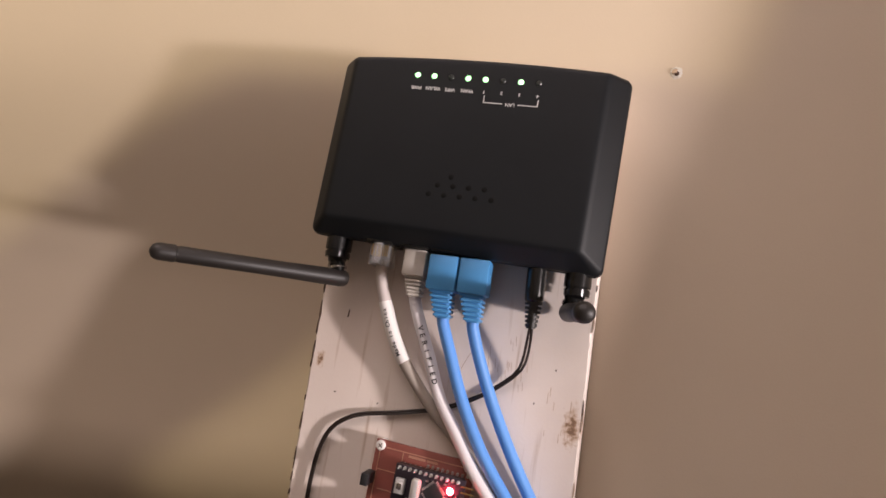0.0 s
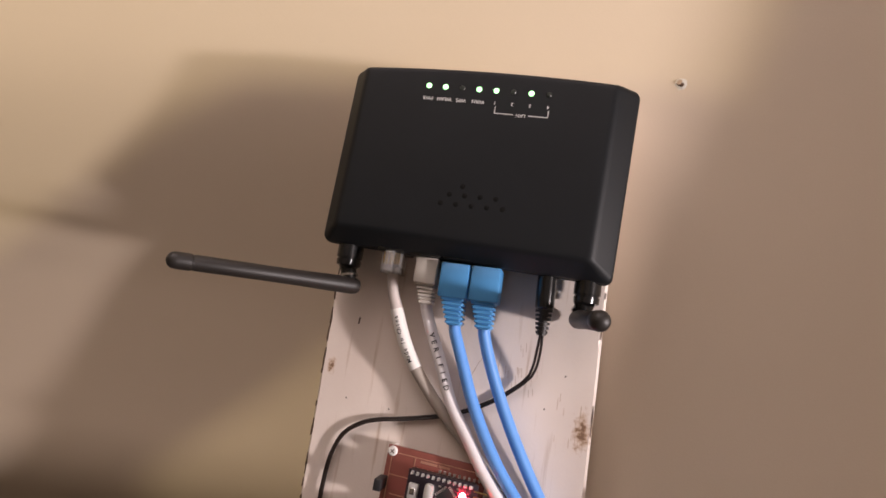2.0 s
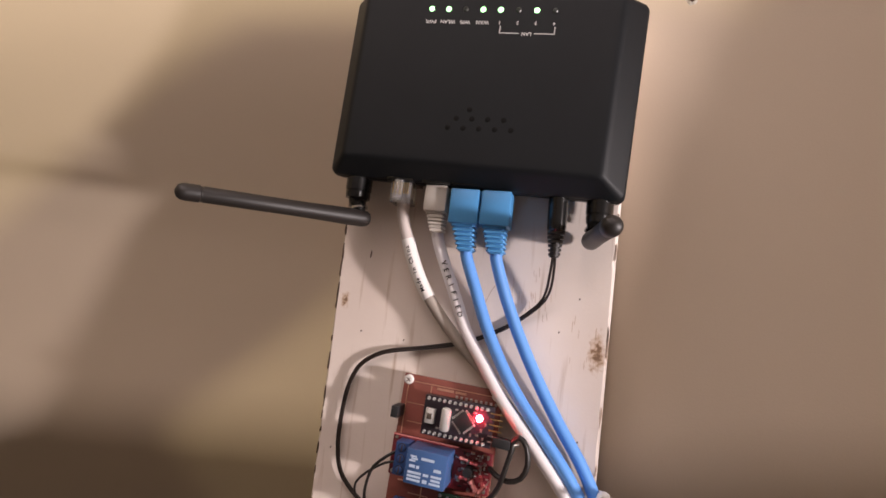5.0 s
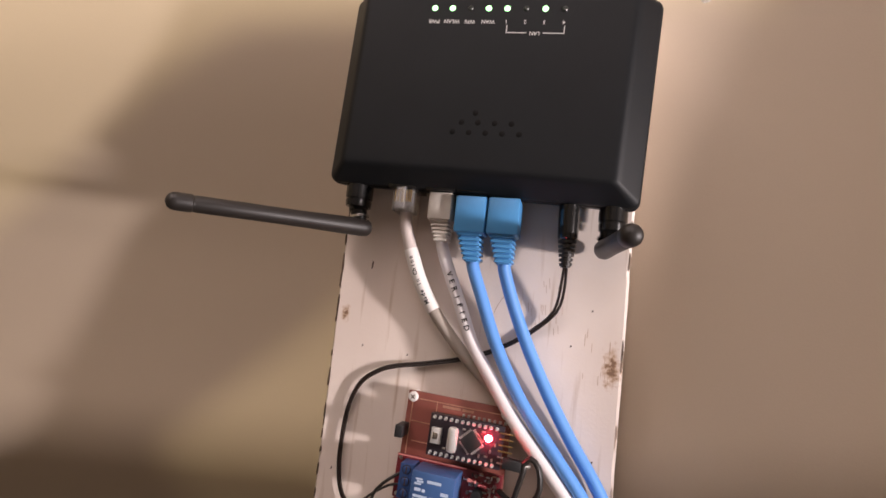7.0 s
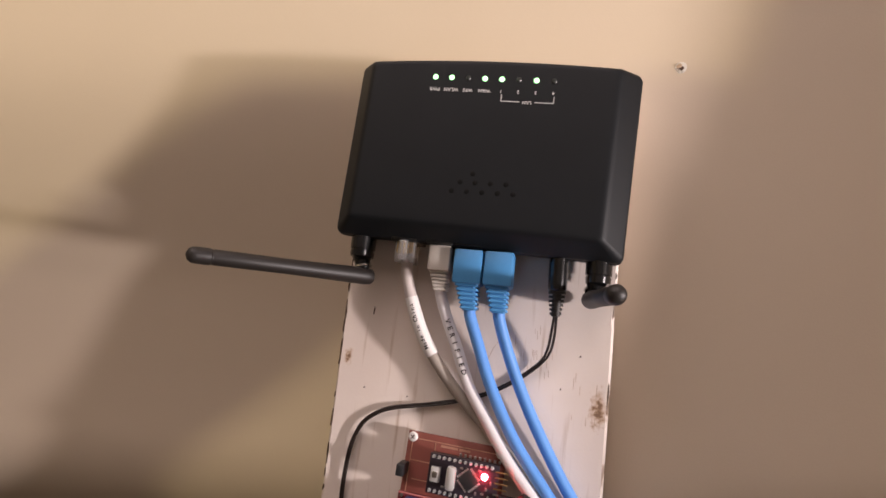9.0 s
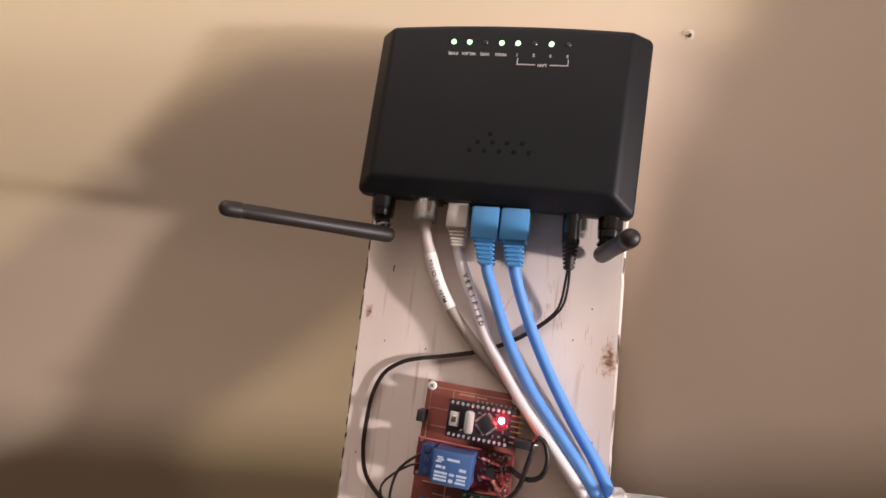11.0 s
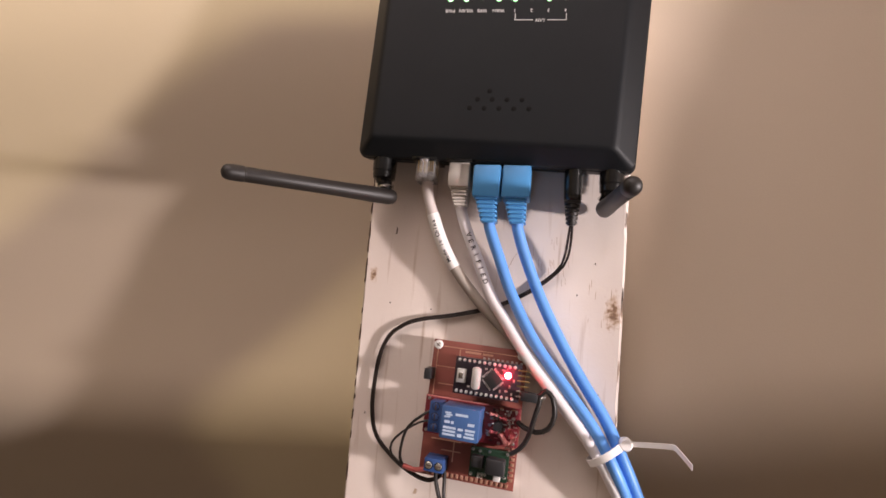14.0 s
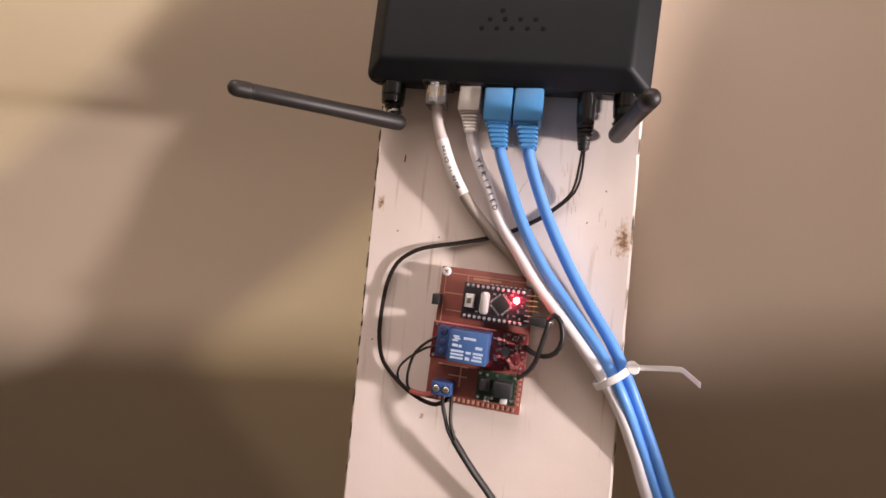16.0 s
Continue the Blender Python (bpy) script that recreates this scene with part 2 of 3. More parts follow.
def prism(outline, y0, y1, m=None):
    """A flat plate with an outline in x and z, between two depths."""
    out = bmesh.new()
    a = [out.verts.new((x, y0, z)) for x, z in outline]
    b = [out.verts.new((x, y1, z)) for x, z in outline]
    out.faces.new(a)
    out.faces.new(b[::-1])
    for k in range(len(a)):
        out.faces.new((a[k], a[(k + 1) % len(a)], b[(k + 1) % len(a)], b[k]))
    if m is not None:
        out.transform(m)
    return out


def lettering(name, text, size, mat, parent, m, label="", depth=0.05):
    """Raised print: the text's own x and y axes laid by m, in millimetres."""
    cu = bpy.data.curves.new(name, "FONT")
    cu.body, cu.size, cu.extrude, cu.align_x, cu.align_y, cu.resolution_u = text, size, depth, "CENTER", "CENTER", 2
    cu.offset = size * 0.014
    tmp = new("tmp", cu)
    bpy.context.view_layer.update()
    me = bpy.data.meshes.new_from_object(tmp.evaluated_get(bpy.context.evaluated_depsgraph_get()))
    bpy.data.objects.remove(tmp)
    bm = bmesh.new()
    bm.from_mesh(me)
    bpy.data.meshes.remove(me)
    bm.transform(m)
    return part(name, bm, mat, parent, label)


def facing(x, y, z, turn=0.0):
    """Text or a plate that faces the room at a place, turned by degrees."""
    return Matrix.Translation((x, y, z)) @ Euler((radians(90), 0, 0)).to_matrix().to_4x4() @ Matrix.Rotation(radians(turn), 4, "Z")


def spun(x, y, z, turn):
    """A frame at a place on the wall, turned about the wall's normal; its x and z are those of the thing."""
    return Matrix.Translation((x, y, z)) @ Matrix.Rotation(radians(turn), 4, "Y")


# ---- setting ----
FLOOR_Z, CEIL_Z = -1450, 1000


def smooth(v, lo, hi):
    t = max(0.0, min(1.0, (v - lo) / (hi - lo)))
    return t * t * (3 - 2 * t)


def wall_front():
    """The beige wall, shaped to place shade: flat to the right of the plank, leaning back on the other side to lengthen
    shadows, rolling back below into a recess to darken there.
    """
    bm = bmesh.new()
    rows = [(0, z) for z in (1000, 400, 290, 260, 244, 230, 218, 208, 198, 189, 180, 172, 164, 156, 148, 138, 128, 118, 108, 98, 88, 78, 68, 58, 52, 38, 22, -10, -30, -55)]
    rows += [(85 * (1 - math.cos(a)), -55 - 85 * math.sin(a)) for a in np.linspace(0.08, 0.95, 16)]
    rows += [(780, -720), (780, -1450)]
    xs = [-1600, -800, -450, -300, -200, -120, -72, -56, -40, -24, -8, 10, 200, 450, 800, 1600]

    def bend(z, at):
        return 18 * math.log1p(math.exp(min(30, (at - z) / 18)))

    def lean(z):
        return 0.45 * (bend(z, 166) - bend(z, 36)) + 0.3 * (bend(z, 36) - bend(z, -60))

    def drop(x):
        return 0.19 * max(0, min(200, x)) + 0.09 * max(-450, min(0, x))

    grid = [[bm.verts.new((x, y + lean(z) * (1 - smooth(x, -66, 4)) * (1 if y < 700 else 0), z + (drop(x) if -700 < z < -52 else 0.5 * drop(x) if -52 < z < -8 else 0))) for x in xs] for y, z in rows]
    for a, b in zip(grid, grid[1:]):
        for k in range(len(xs) - 1):
            bm.faces.new((a[k], a[k + 1], b[k + 1], b[k]))
    back = [[bm.verts.new((x, 1560, z)) for x in (-1600, 1600)] for z in (1000, -1450)]
    bm.faces.new((back[0][0], back[1][0], back[1][1], back[0][1]))
    return single("wall_north", bm, WALL, (0, 0, FLOOR_Z), "smooth beige painted wall, bent back to place shade", "wall", kind="structure")


wall_front()
# unseen surfaces that only close the room, kept dark against bounce
single("wall_south", box(-1600, 1600, -2500, -2400, FLOOR_Z, CEIL_Z), ROOM, (0, -2400, FLOOR_Z), "unseen closing wall, dark to cut bounced light", "wall", kind="structure")
single("wall_west", box(-1700, -1600, -2400, 1560, FLOOR_Z, CEIL_Z), ROOM, (-1600, 0, FLOOR_Z), "unseen closing wall, dark to cut bounced light", "wall", kind="structure")
single("wall_east", box(1600, 1700, -2400, 1560, FLOOR_Z, CEIL_Z), ROOM, (1600, 0, FLOOR_Z), "unseen closing wall, dark to cut bounced light", "wall", kind="structure")
single("floor", box(-1600, 1600, -2400, 1560, FLOOR_Z - 100, FLOOR_Z), FLOOR, (0, 0, FLOOR_Z), "unseen closing floor, dark to cut bounced light", "floor", kind="structure")
single("ceiling", box(-1600, 1600, -2400, 1560, CEIL_Z, CEIL_Z + 100), ROOM, (0, 0, CEIL_Z), "unseen closing ceiling, dark to cut bounced light", "ceiling", kind="structure")


# unseen thin boards behind the walk, one sloping, and a block, added for shade
single("shade_board_sloped", prism([(-445, 434), (-586, 434), (-627, 418), (-668, 399), (-750, 360), (-950, 260), (-950, -1449), (-800, -1449), (-735, 240), (-646, 321), (-609, 347), (-573, 371), (-537, 386), (-445, 383)], -808, -800), ROOM, (-700, -800, FLOOR_Z), "unseen sloping board added to shade the wall", "partition", kind="structure")
single("shade_board_upright", prism([(-540, 300), (-538, 376), (-444, 434), (-405, 560), (-350, 950), (-120, 950), (-120, -1449), (-540, -1449)], -812, -808.5), ROOM, (-300, -810, FLOOR_Z), "unseen upright board added to keep lamp light off the plank", "partition", kind="structure")


def shade_block():
    """An unseen block added to shade the wall's right side, a little deeper towards its foot."""
    bm = bmesh.new()
    rows = [(1000, 42), (400, 84), (100, 111), (0, 126), (-40, 131), (-1450, 133)]
    rings = [[bm.verts.new(v) for v in ((340, 1, z), (340, -d, z), (352, -d - 2, z), (520, -d - 2, z), (520, 1, z))] for z, d in rows]
    for a, b in zip(rings, rings[1:]):
        for k in range(5):
            bm.faces.new((a[k], a[(k + 1) % 5], b[(k + 1) % 5], b[k]))
    bm.faces.new(rings[0])
    bm.faces.new(rings[-1][::-1])
    return single("wall_pier", bm, WALL, (340, 0, FLOOR_Z), "unseen beige block added to shade the right of the wall", "wall", kind="structure")


shade_block()
# unseen block, added so that lamp light stays out of the recess
single("shade_block_recess", box(341, 519, -0.5, 1490, FLOOR_Z, 30), WALL, (430, 200, FLOOR_Z), "unseen beige block added to keep light out of the recess", "wall", kind="structure")


# ---- the plank ----
def plank():
    top = thing("plank", (0, 0, -700), "whitish painted pine plank with worn edges on the wall", "plank")
    rnd = random.Random(4)
    bm = bmesh.new()
    zs = list(np.arange(-700, 157.1, 4.0))
    rings = []
    for z in zs:
        le, ri = rnd.uniform(-0.14, 0.16), rnd.uniform(-0.12, 0.12)
        if rnd.random() < 0.10:
            le += rnd.uniform(0.3, 1.1)
        if rnd.random() < 0.05:
            ri -= rnd.uniform(0.3, 0.8)
        rings.append([bm.verts.new(v) for v in ((-70 + le * 0.3, -0.5, z), (-70 + le * 0.5, -17.2, z), (-68.6 + le, -19, z), (-40, -19, z), (0, -19, z), (40, -19, z), (68.8 + ri, -19, z), (70 + ri * 0.6, -17.6, z), (70, -0.5, z))])
    for a, b in zip(rings, rings[1:]):
        for k in range(len(a)):
            bm.faces.new((a[k], a[(k + 1) % len(a)], b[(k + 1) % len(a)], b[k]))
    bm.faces.new(rings[0][::-1])
    bm.faces.new(rings[-1])
    ob = part("board", bm, WOOD, top)
    # so that the knots lie by the plan's zero
    ob.data.transform(Matrix.Translation((0, 0, -0.7)))
    ob.location = (0, 0, 0.7)
    # dark slivers of wane and raised splinters along both edges
    for k in range(44):
        z = rnd.uniform(-150, 60)
        h = rnd.uniform(2.0, 9.0)
        left = rnd.random() < 0.72
        x = (-69.3 if left else 69.4) + rnd.uniform(-0.1, 0.4)
        w = rnd.uniform(0.15, 0.42)
        chip = prism([(x - w, z), (x + w * 0.3, z + h * 0.2), (x + w, z + h * 0.6), (x, z + h), (x - w * 0.8, z + h * 0.7)], -19.15, -17.6)
        part("splinter", chip, BARK if left or rnd.random() < 0.4 else BARE, top)
    # small dents and scratches
    for x, z, h, w in ((-53, 25.6, 4.2, 0.5), (55.2, 13.6, 0.9, 0.45), (-53.3, -14.5, 1.0, 0.5), (-29.6, -16.3, 0.9, 0.45), (47, -3, 1.0, 0.4), (60, -52, 1.2, 0.5), (62, -58, 0.9, 0.5), (54, -45, 1.0, 0.4), (-62, -75, 1.2, 0.4), (-30, -112, 3.0, 1.2), (-12, -118, 3.2, 1.6)):
        part("dent", prism([(x - w, z - h / 2), (x + w * 0.6, z - h * 0.4), (x + w, z + h * 0.3), (x - w * 0.2, z + h / 2)], -19.12, -18.5), BARK if w < 1 else BARE, top)
    for k in range(22):
        x, z = rnd.uniform(20, 42), rnd.uniform(0, 24)
        h = rnd.uniform(2, 5)
        part("scratch", prism([(x, z), (x + 0.2, z), (x + 0.2 - h * 0.1, z + h), (x - h * 0.1, z + h)], -19.08, -18.6), BARE, top)
    for k in range(12):
        x, z = rnd.uniform(52, 64), rnd.uniform(-20, 4)
        h = rnd.uniform(2, 6)
        part("scratch", prism([(x, z), (x + 0.22, z), (x + 0.22, z + h), (x, z + h)], -19.08, -18.6), BARE, top)
    # a hairline crack in two runs
    for x0, z0, x1, z1 in ((16.2, 19.0, 12.6, 13.4), (12.6, 13.4, 10.0, 7.2)):
        part("crack", prism([(x0, z0), (x0 + 0.25, z0), (x1 + 0.25, z1), (x1, z1)], -19.08, -18.6), BARE, top)
    return top


plank()


# ---- router ----
RT = spun(-1.2, -19, 109.3, 2.3)  # router frame: x along it, z up, y out of the wall is minus


def rounded(hx, top, bottom, r, arch, n=6, m=40):
    """Outline with rounded corners and an arched upper edge."""
    pts = []
    for cx, cz, a0 in ((hx - r, bottom + r, -90), (hx - r, top - r, 0), (-hx + r, top - r, 90), (-hx + r, bottom + r, 180)):
        for k in range(n + 1):
            a = radians(a0 + 90 * k / n)
            pts.append((cx + r * math.cos(a), cz + r * math.sin(a)))
        if a0 == 0:
            for k in range(1, m):
                pts.append((hx - r - (2 * hx - 2 * r) * k / m, top))
    return [(x, z + (arch * (1 - (x / hx) ** 2) if z > 0 else 0)) for x, z in pts]


def loft(layers, m):
    bm = bmesh.new()
    rings = [[bm.verts.new((x, y, z)) for x, z in pts] for y, pts in layers]
    for a, b in zip(rings, rings[1:]):
        for k in range(len(a)):
            bm.faces.new((a[k], a[(k + 1) % len(a)], b[(k + 1) % len(a)], b[k]))
    bm.faces.new(rings[0][::-1])
    bm.faces.new(rings[-1])
    bm.transform(m)
    return bm


def router():
    top = thing("router", (0, -19, 60), "black router hung upside down with green lights lit", "router")
    H = [(-1.0, 68, 41, -43), (-2, 70, 43.4, -46), (-9, 72, 45, -47.6), (-13.2, 72.4, 45.4, -48), (-13.6, 72, 45, -47.6), (-14.2, 72, 45, -47.6), (-14.6, 72.4, 45.4, -47.8), (-16, 72, 45.2, -47.4), (-16.5, 71.4, 45.1, -47.0)]
    H += [(-22.4, 64.4, 43.9, -41.7), (-23.0, 63.6, 43.6, -41.1), (-23.7, 62.5, 43.1, -40.4), (-24.1, 61.5, 42.5, -39.6), (-24.25, 60.5, 41.9, -38.8), (-24.3, 59.6, 41.3, -38.2), (-24.31, 57.5, 39.6, -36.6)]
    shell = part("case", loft([(y, rounded(hx, t, b, 3.6 if y > -20 else 2.6, 2.0)) for y, hx, t, b in H], RT), BLACK, top)
    names = ("PWR", "WLAN", "WPS", "WAN")
    for k in range(8):
        x, z = -27.4 + 8.47 * k, 146.0 - 0.345 * k
        lit = k in (0, 1, 3, 4, 6)
        bm = lathe(((0, 1.35), (0.6, 1.35), (1, 0.9)), (x, -42.9, z), (x, -43.8, z), 14)
        part("indicator", bm, LED_ON if lit else LED_OFF, shell, "glowing green light" if lit else "unlit indicator light")
        if k < 4:
            lettering("marking", names[k], 2.5, PRINT, shell, facing(x + 0.2, -43.36, z - 6.3, 177.7))
        elif k > 3:
            lettering("marking", str(k - 3), 2.3, PRINT, shell, facing(x, -43.36, z - 6.2, 177.7))
    lettering("marking", "LAN", 2.4, PRINT, shell, facing(19.6, -43.36, 132.6, 177.7))
    m = spun(19.6, 0, 132.8, 2.3)
    for x0, x1, z0, z1 in ((-12.9, -3.6, -0.2, 0.2), (3.6, 12.9, -0.2, 0.2), (-12.9, -12.5, -0.2, 3.4), (12.5, 12.9, -0.2, 3.4)):
        part("marking", box(x0, x1, -43.42, -43.2, z0, z1, m=m), PRINT, shell)
    # raised near-black discs stand in for the shaded vent holes
    for row, (n, z) in enumerate(((1, 96.0), (4, 91.6), (5, 87.0))):
        for k in range(n):
            x = 2.2 + (k - (n - 1) / 2) * 7.5 + (-5.3 if n == 1 else 0)
            ring = lathe(((0, 1.35), (0.9, 1.35), (1, 1.25)), (x, -42.9, z - 0.02 * x), (x, -43.34, z - 0.02 * x), 14)
            part("vent_hole_disc", ring, VOID, shell)
    # row of sockets under the case
    for x in (-37.1, -18.5, -3.5, 11.3, 25.9):
        part("socket", box(x - 7.0, x + 7.0, -36, -23, 62.2, 65.5, 0.5), GLOSS, shell)
    # the two aerials with their sockets
    for x, z in ((-62.1, 64.0), (58.7, 60.0)):
        part("antenna_socket", lathe(((0, 6.2), (0.62, 6.2), (0.64, 5.4), (0.7, 5.4), (0.72, 6.0), (1, 5.8)), (x, -29.2, z), (x, -29.2, z - 10.5), 24), GLOSS, shell)
    return top


router()


def antenna(base, elbow, tip, thick, label):
    top = thing("antenna", base, label, "antenna", "router antennas")
    b, e, t = Vector(base), Vector(elbow), Vector(tip)
    part("swivel", lathe(((0, 4.6), (0.25, 4.6), (0.3, 4.0), (0.6, 4.0), (0.7, 3.4), (1, 3.4)), b, b.lerp(e, 0.85), 20), GLOSS, top, "glossy swivel joint")
    part("collar", lathe(((0, 4.7), (1, 4.7)), b.lerp(e, 0.5), b.lerp(e, 0.6), 20), CHROME, top, "bright metal collar")
    way = (t - e).normalized()
    part("whip", lathe([(f, r * thick) for f, r in ((0, 3.4), (0.012, 4.2), (0.04, 4.7), (0.15, 4.65), (0.35, 4.2), (0.5, 4.05), (0.87, 4.0), (0.875, 3.8), (0.885, 3.8), (0.89, 4.2), (0.955, 4.2), (0.975, 3.85), (0.99, 2.9), (1.0, 0.8))], e - way * 5, t + way * 2, 24), RUBBER, top, "black rubber whip")
    return top


antenna((-58.8, -32, 52.8), (-56.2, -32.7, 42.3), (-111.7, -97.2, 39.2), 0.92, "black router antenna folded out sideways into the room")
antenna((60.5, -32.5, 48.8), (58.4, -29, 40.7), (68.4, -100, 37.4), 0.93, "black router antenna pointing straight out into the room")


# ---- plugs and cables ----
def ribbed(x, y, z0, z1, w0, w1, d0, d1, ribs, drift=0.0):
    """A strain relief: a ribbed sleeve that narrows downwards."""
    bm = bmesh.new()
    h = (z0 - z1) / ribs
    rings = []
    for k in range(ribs):
        f = k / max(1, ribs - 1)
        w, dd, cx = w0 + (w1 - w0) * f, d0 + (d1 - d0) * f, x + drift * f
        for share, size in ((0.0, 0.90), (0.08, 1.0), (0.58, 1.0), (0.66, 0.78), (0.94, 0.78)):
            a, b, c = w * size / 2, dd * size / 2, 0.8
            rings.append([bm.verts.new((cx + px, y + py, z0 - h * (k + share))) for px, py in ((-a, -b + c), (-a + c, -b), (a - c, -b), (a, -b + c), (a, b - c), (a - c, b), (-a + c, b), (-a, b - c))])
    for p, q in zip(rings, rings[1:]):
        for k in range(8):
            bm.faces.new((p[k], p[(k + 1) % 8], q[(k + 1) % 8], q[k]))
    bm.faces.new(rings[0])
    bm.faces.new(rings[-1][::-1])
    return bm


B1 = [(0.4, -31, 33), (0.6, -31, 28), (6.2, -30, 13.7), (14.7, -29, -6.4), (27.5, -28.5, -28.5), (43.8, -28.5, -49), (58.3, -28.5, -67), (69.2, -29, -85.5), (79, -23, -106), (89.3, -17, -129), (101, -13, -156), (122, -12, -215)]
B2 = [(14.8, -31, 33), (15, -31, 28), (19.8, -29, 14), (28.2, -26.5, -5), (38.4, -25, -24), (50.2, -24, -43), (63.7, -24, -62.5), (73.6, -25, -82), (82.9, -22, -102), (94.6, -17, -128), (107, -13, -156), (129, -12, -215)]
W1 = [(-15.6, -29, 41), (-15.3, -28.5, 36), (-11.2, -27, 25), (-4.3, -26.5, 10), (3.6, -27, -7.3), (13.4, -28, -21), (25.0, -28.6, -37.2), (41.2, -29, -55.4), (57.8, -28.6, -75.2), (68.6, -27, -92), (77.2, -22, -110), (86.2, -17, -133), (97.5, -12, -158), (117, -11, -215)]
C1 = [(-34.8, -29, 54), (-34.6, -29, 48), (-32.7, -28, 39.5), (-25.6, -26.5, 21), (-17, -25, 6.3), (-2.5, -23.5, -10.7), (13.5, -22.3, -25.5), (25.0, -22, -37.2), (43.0, -22, -57), (60.5, -22, -76), (71.5, -22, -93), (80, -18, -111), (89.5, -13, -134), (101, -9, -159), (121, -8, -215)]


def network_cable(name, line, mat, boot_mat, x, drift, label):
    top = thing(name, line[0], label, "network cable", "network cables")
    part("cord", tube(line, 2.95, 14), mat, top)
    if boot_mat is BLUE_BOOT:
        part("plug_boot", box(x - 7.1, x + 7.1, -37.6, -24.5, 42.2, 58.6, 1.0), boot_mat, top, "moulded blue plug boot")
        part("strain_relief", ribbed(x, -31, 42.4, 29.5, 11.4, 8.4, 10, 8, 6, drift), boot_mat, top)
    return top


network_cable("blue_network_cable", B1, BLUE, BLUE_BOOT, -1.9, 2.0, "bright blue network cable plugged into the router")
network_cable("blue_network_cable", B2, BLUE, BLUE_BOOT, 13.0, 1.6, "bright blue network cable plugged into the router")

white = network_cable("white_network_cable", W1, WHITE, None, -17, 0, "white network cable with black print and a pale ribbed boot")
part("plug_boot", box(-22.6, -11.4, -35, -24, 47.5, 60.2, 0.9), CREAM, white, "pale grey plug boot")
part("strain_relief", ribbed(-16.6, -29.5, 47.6, 37.6, 9.6, 7.0, 8.6, 6.8, 6, 1.0), CREAM, white)

grey = network_cable("grey_network_cable", C1, GREY, None, -35, 0, "grey network cable with clear plug and white sleeve")
part("plug", box(-40.4, -30.2, -34.5, -24.5, 50.5, 62, 0.5), CLEAR, grey, "clear plastic plug")
for k in range(8):
    part("contact", box(-39.3 + k * 1.1, -38.8 + k * 1.1, -34.6, -33.4, 55, 61.5), GOLD, grey)
part("latch", box(-37.6, -33.0, -37.5, -36.6, 51, 61, 0.3, m=None), CLEAR, grey)
part("latch_root", box(-37.2, -33.4, -36.9, -34.2, 59.6, 61.4, 0.2), CLEAR, grey)
C1_line = spline(C1)


def stretch(line, z0, z1):
    return [p for p in line if z1 <= p.z <= z0]


part("inner_jacket", tube(stretch(C1_line, 53, 28), 3.02, 14), JACKET, grey, "pale translucent cable jacket")
sleeve_line = stretch(C1_line, 34, 6)
part("sleeve", tube(sleeve_line, 3.35, 16), LABEL, grey, "white printed sleeve")


def along(line, text, size, z0, z1, lift, mat, parent, flip, spin=0.0, r=3.35):
    """Letters one after another down a cable, each on its round front."""
    pts = stretch(line, z0, z1)
    n = len(text)
    for k, ch in enumerate(text):
        if ch == " ":
            continue
        f = (k + 0.5) / n
        f = 1 - f if flip else f
        i = f * (len(pts) - 1.001)
        p = pts[int(i)].lerp(pts[int(i) + 1], i - int(i))
        t = (pts[int(i) + 1] - pts[int(i)]).normalized()
        a = math.degrees(math.atan2(t.z, t.x)) + (180 if flip else 0)
        side = Vector((-t.z, 0, t.x))
        q = p + side * math.sin(spin) * r * (1 if not flip else -1) + Vector((0, -r * math.cos(spin) - lift, 0))
        lettering("letter", ch, size, mat, parent, facing(*q, a), depth=0.06)


along(C1_line, "Made in China", 2.9, 31, 8, 0.03, INK, grey, True, 0.08)
along(spline(W1), "VERIFIED", 3.6, 25, -4, 0.03, INK, white, False, 0.1, 2.95)


def power_lead():
    top = thing("power_lead", (41, -30, 57), "thin black twin power lead with a barrel plug", "power cable")
    part("barrel_plug", lathe(((0, 3.6), (0.05, 4.5), (0.5, 4.6), (0.95, 4.4), (1, 3.8)), (41, -30, 59), (41.4, -29.5, 43), 20), GLOSS, top)
    bm = bmesh.new()
    for k in range(6):
        z = 43 - k * 2.0
        r = 4.1 - k * 0.26
        lathe(((0, r), (1, r)), (41.4, -29.4, z), (41.5, -29.3, z - 1.25), 16, bm)
        lathe(((0, 2.2), (1, 2.2)), (41.4, -29.4, z - 0.5), (41.5, -29.3, z - 2), 12, bm)
    part("strain_relief", bm, RUBBER, top)
    line = [(41.5, -29, 31), (41.2, -26.5, 24), (40.0, -24, 15), (36.0, -21.5, 8), (22.4, -20.6, -3.2), (4.2, -20.6, -12.6), (-17, -20.6, -18.4), (-34, -20.8, -22), (-43.0, -21, -25.5), (-51, -21, -32), (-55.6, -21, -43), (-57.2, -21, -56), (-57.3, -21, -72), (-53.4, -21.5, -85.5), (-42, -22, -96.2), (-30.5, -23, -102.2), (-21.5, -25, -103.2), (-15.8, -27, -99.5), (-14.8, -28, -96)]
    pts = [Vector(p) for p in line]
    for s in (-1, 1):
        moved = []
        for i, p in enumerate(pts):
            t = (pts[min(i + 1, len(pts) - 1)] - pts[max(i - 1, 0)]).normalized()
            moved.append(p + Vector((0, -1, 0)).cross(t).normalized() * s * (0.52 + (0.3 if i in (1, 2) else 0)))
        part("wire", tube(moved, 0.64, 10), LEAD, top)
    return top


power_lead()


# ---- circuit board ----
PB = spun(-1.9, -19, -67.2, 2.4)


def P(x, y, z):
    return PB.inverted() @ Vector((x, y, z))


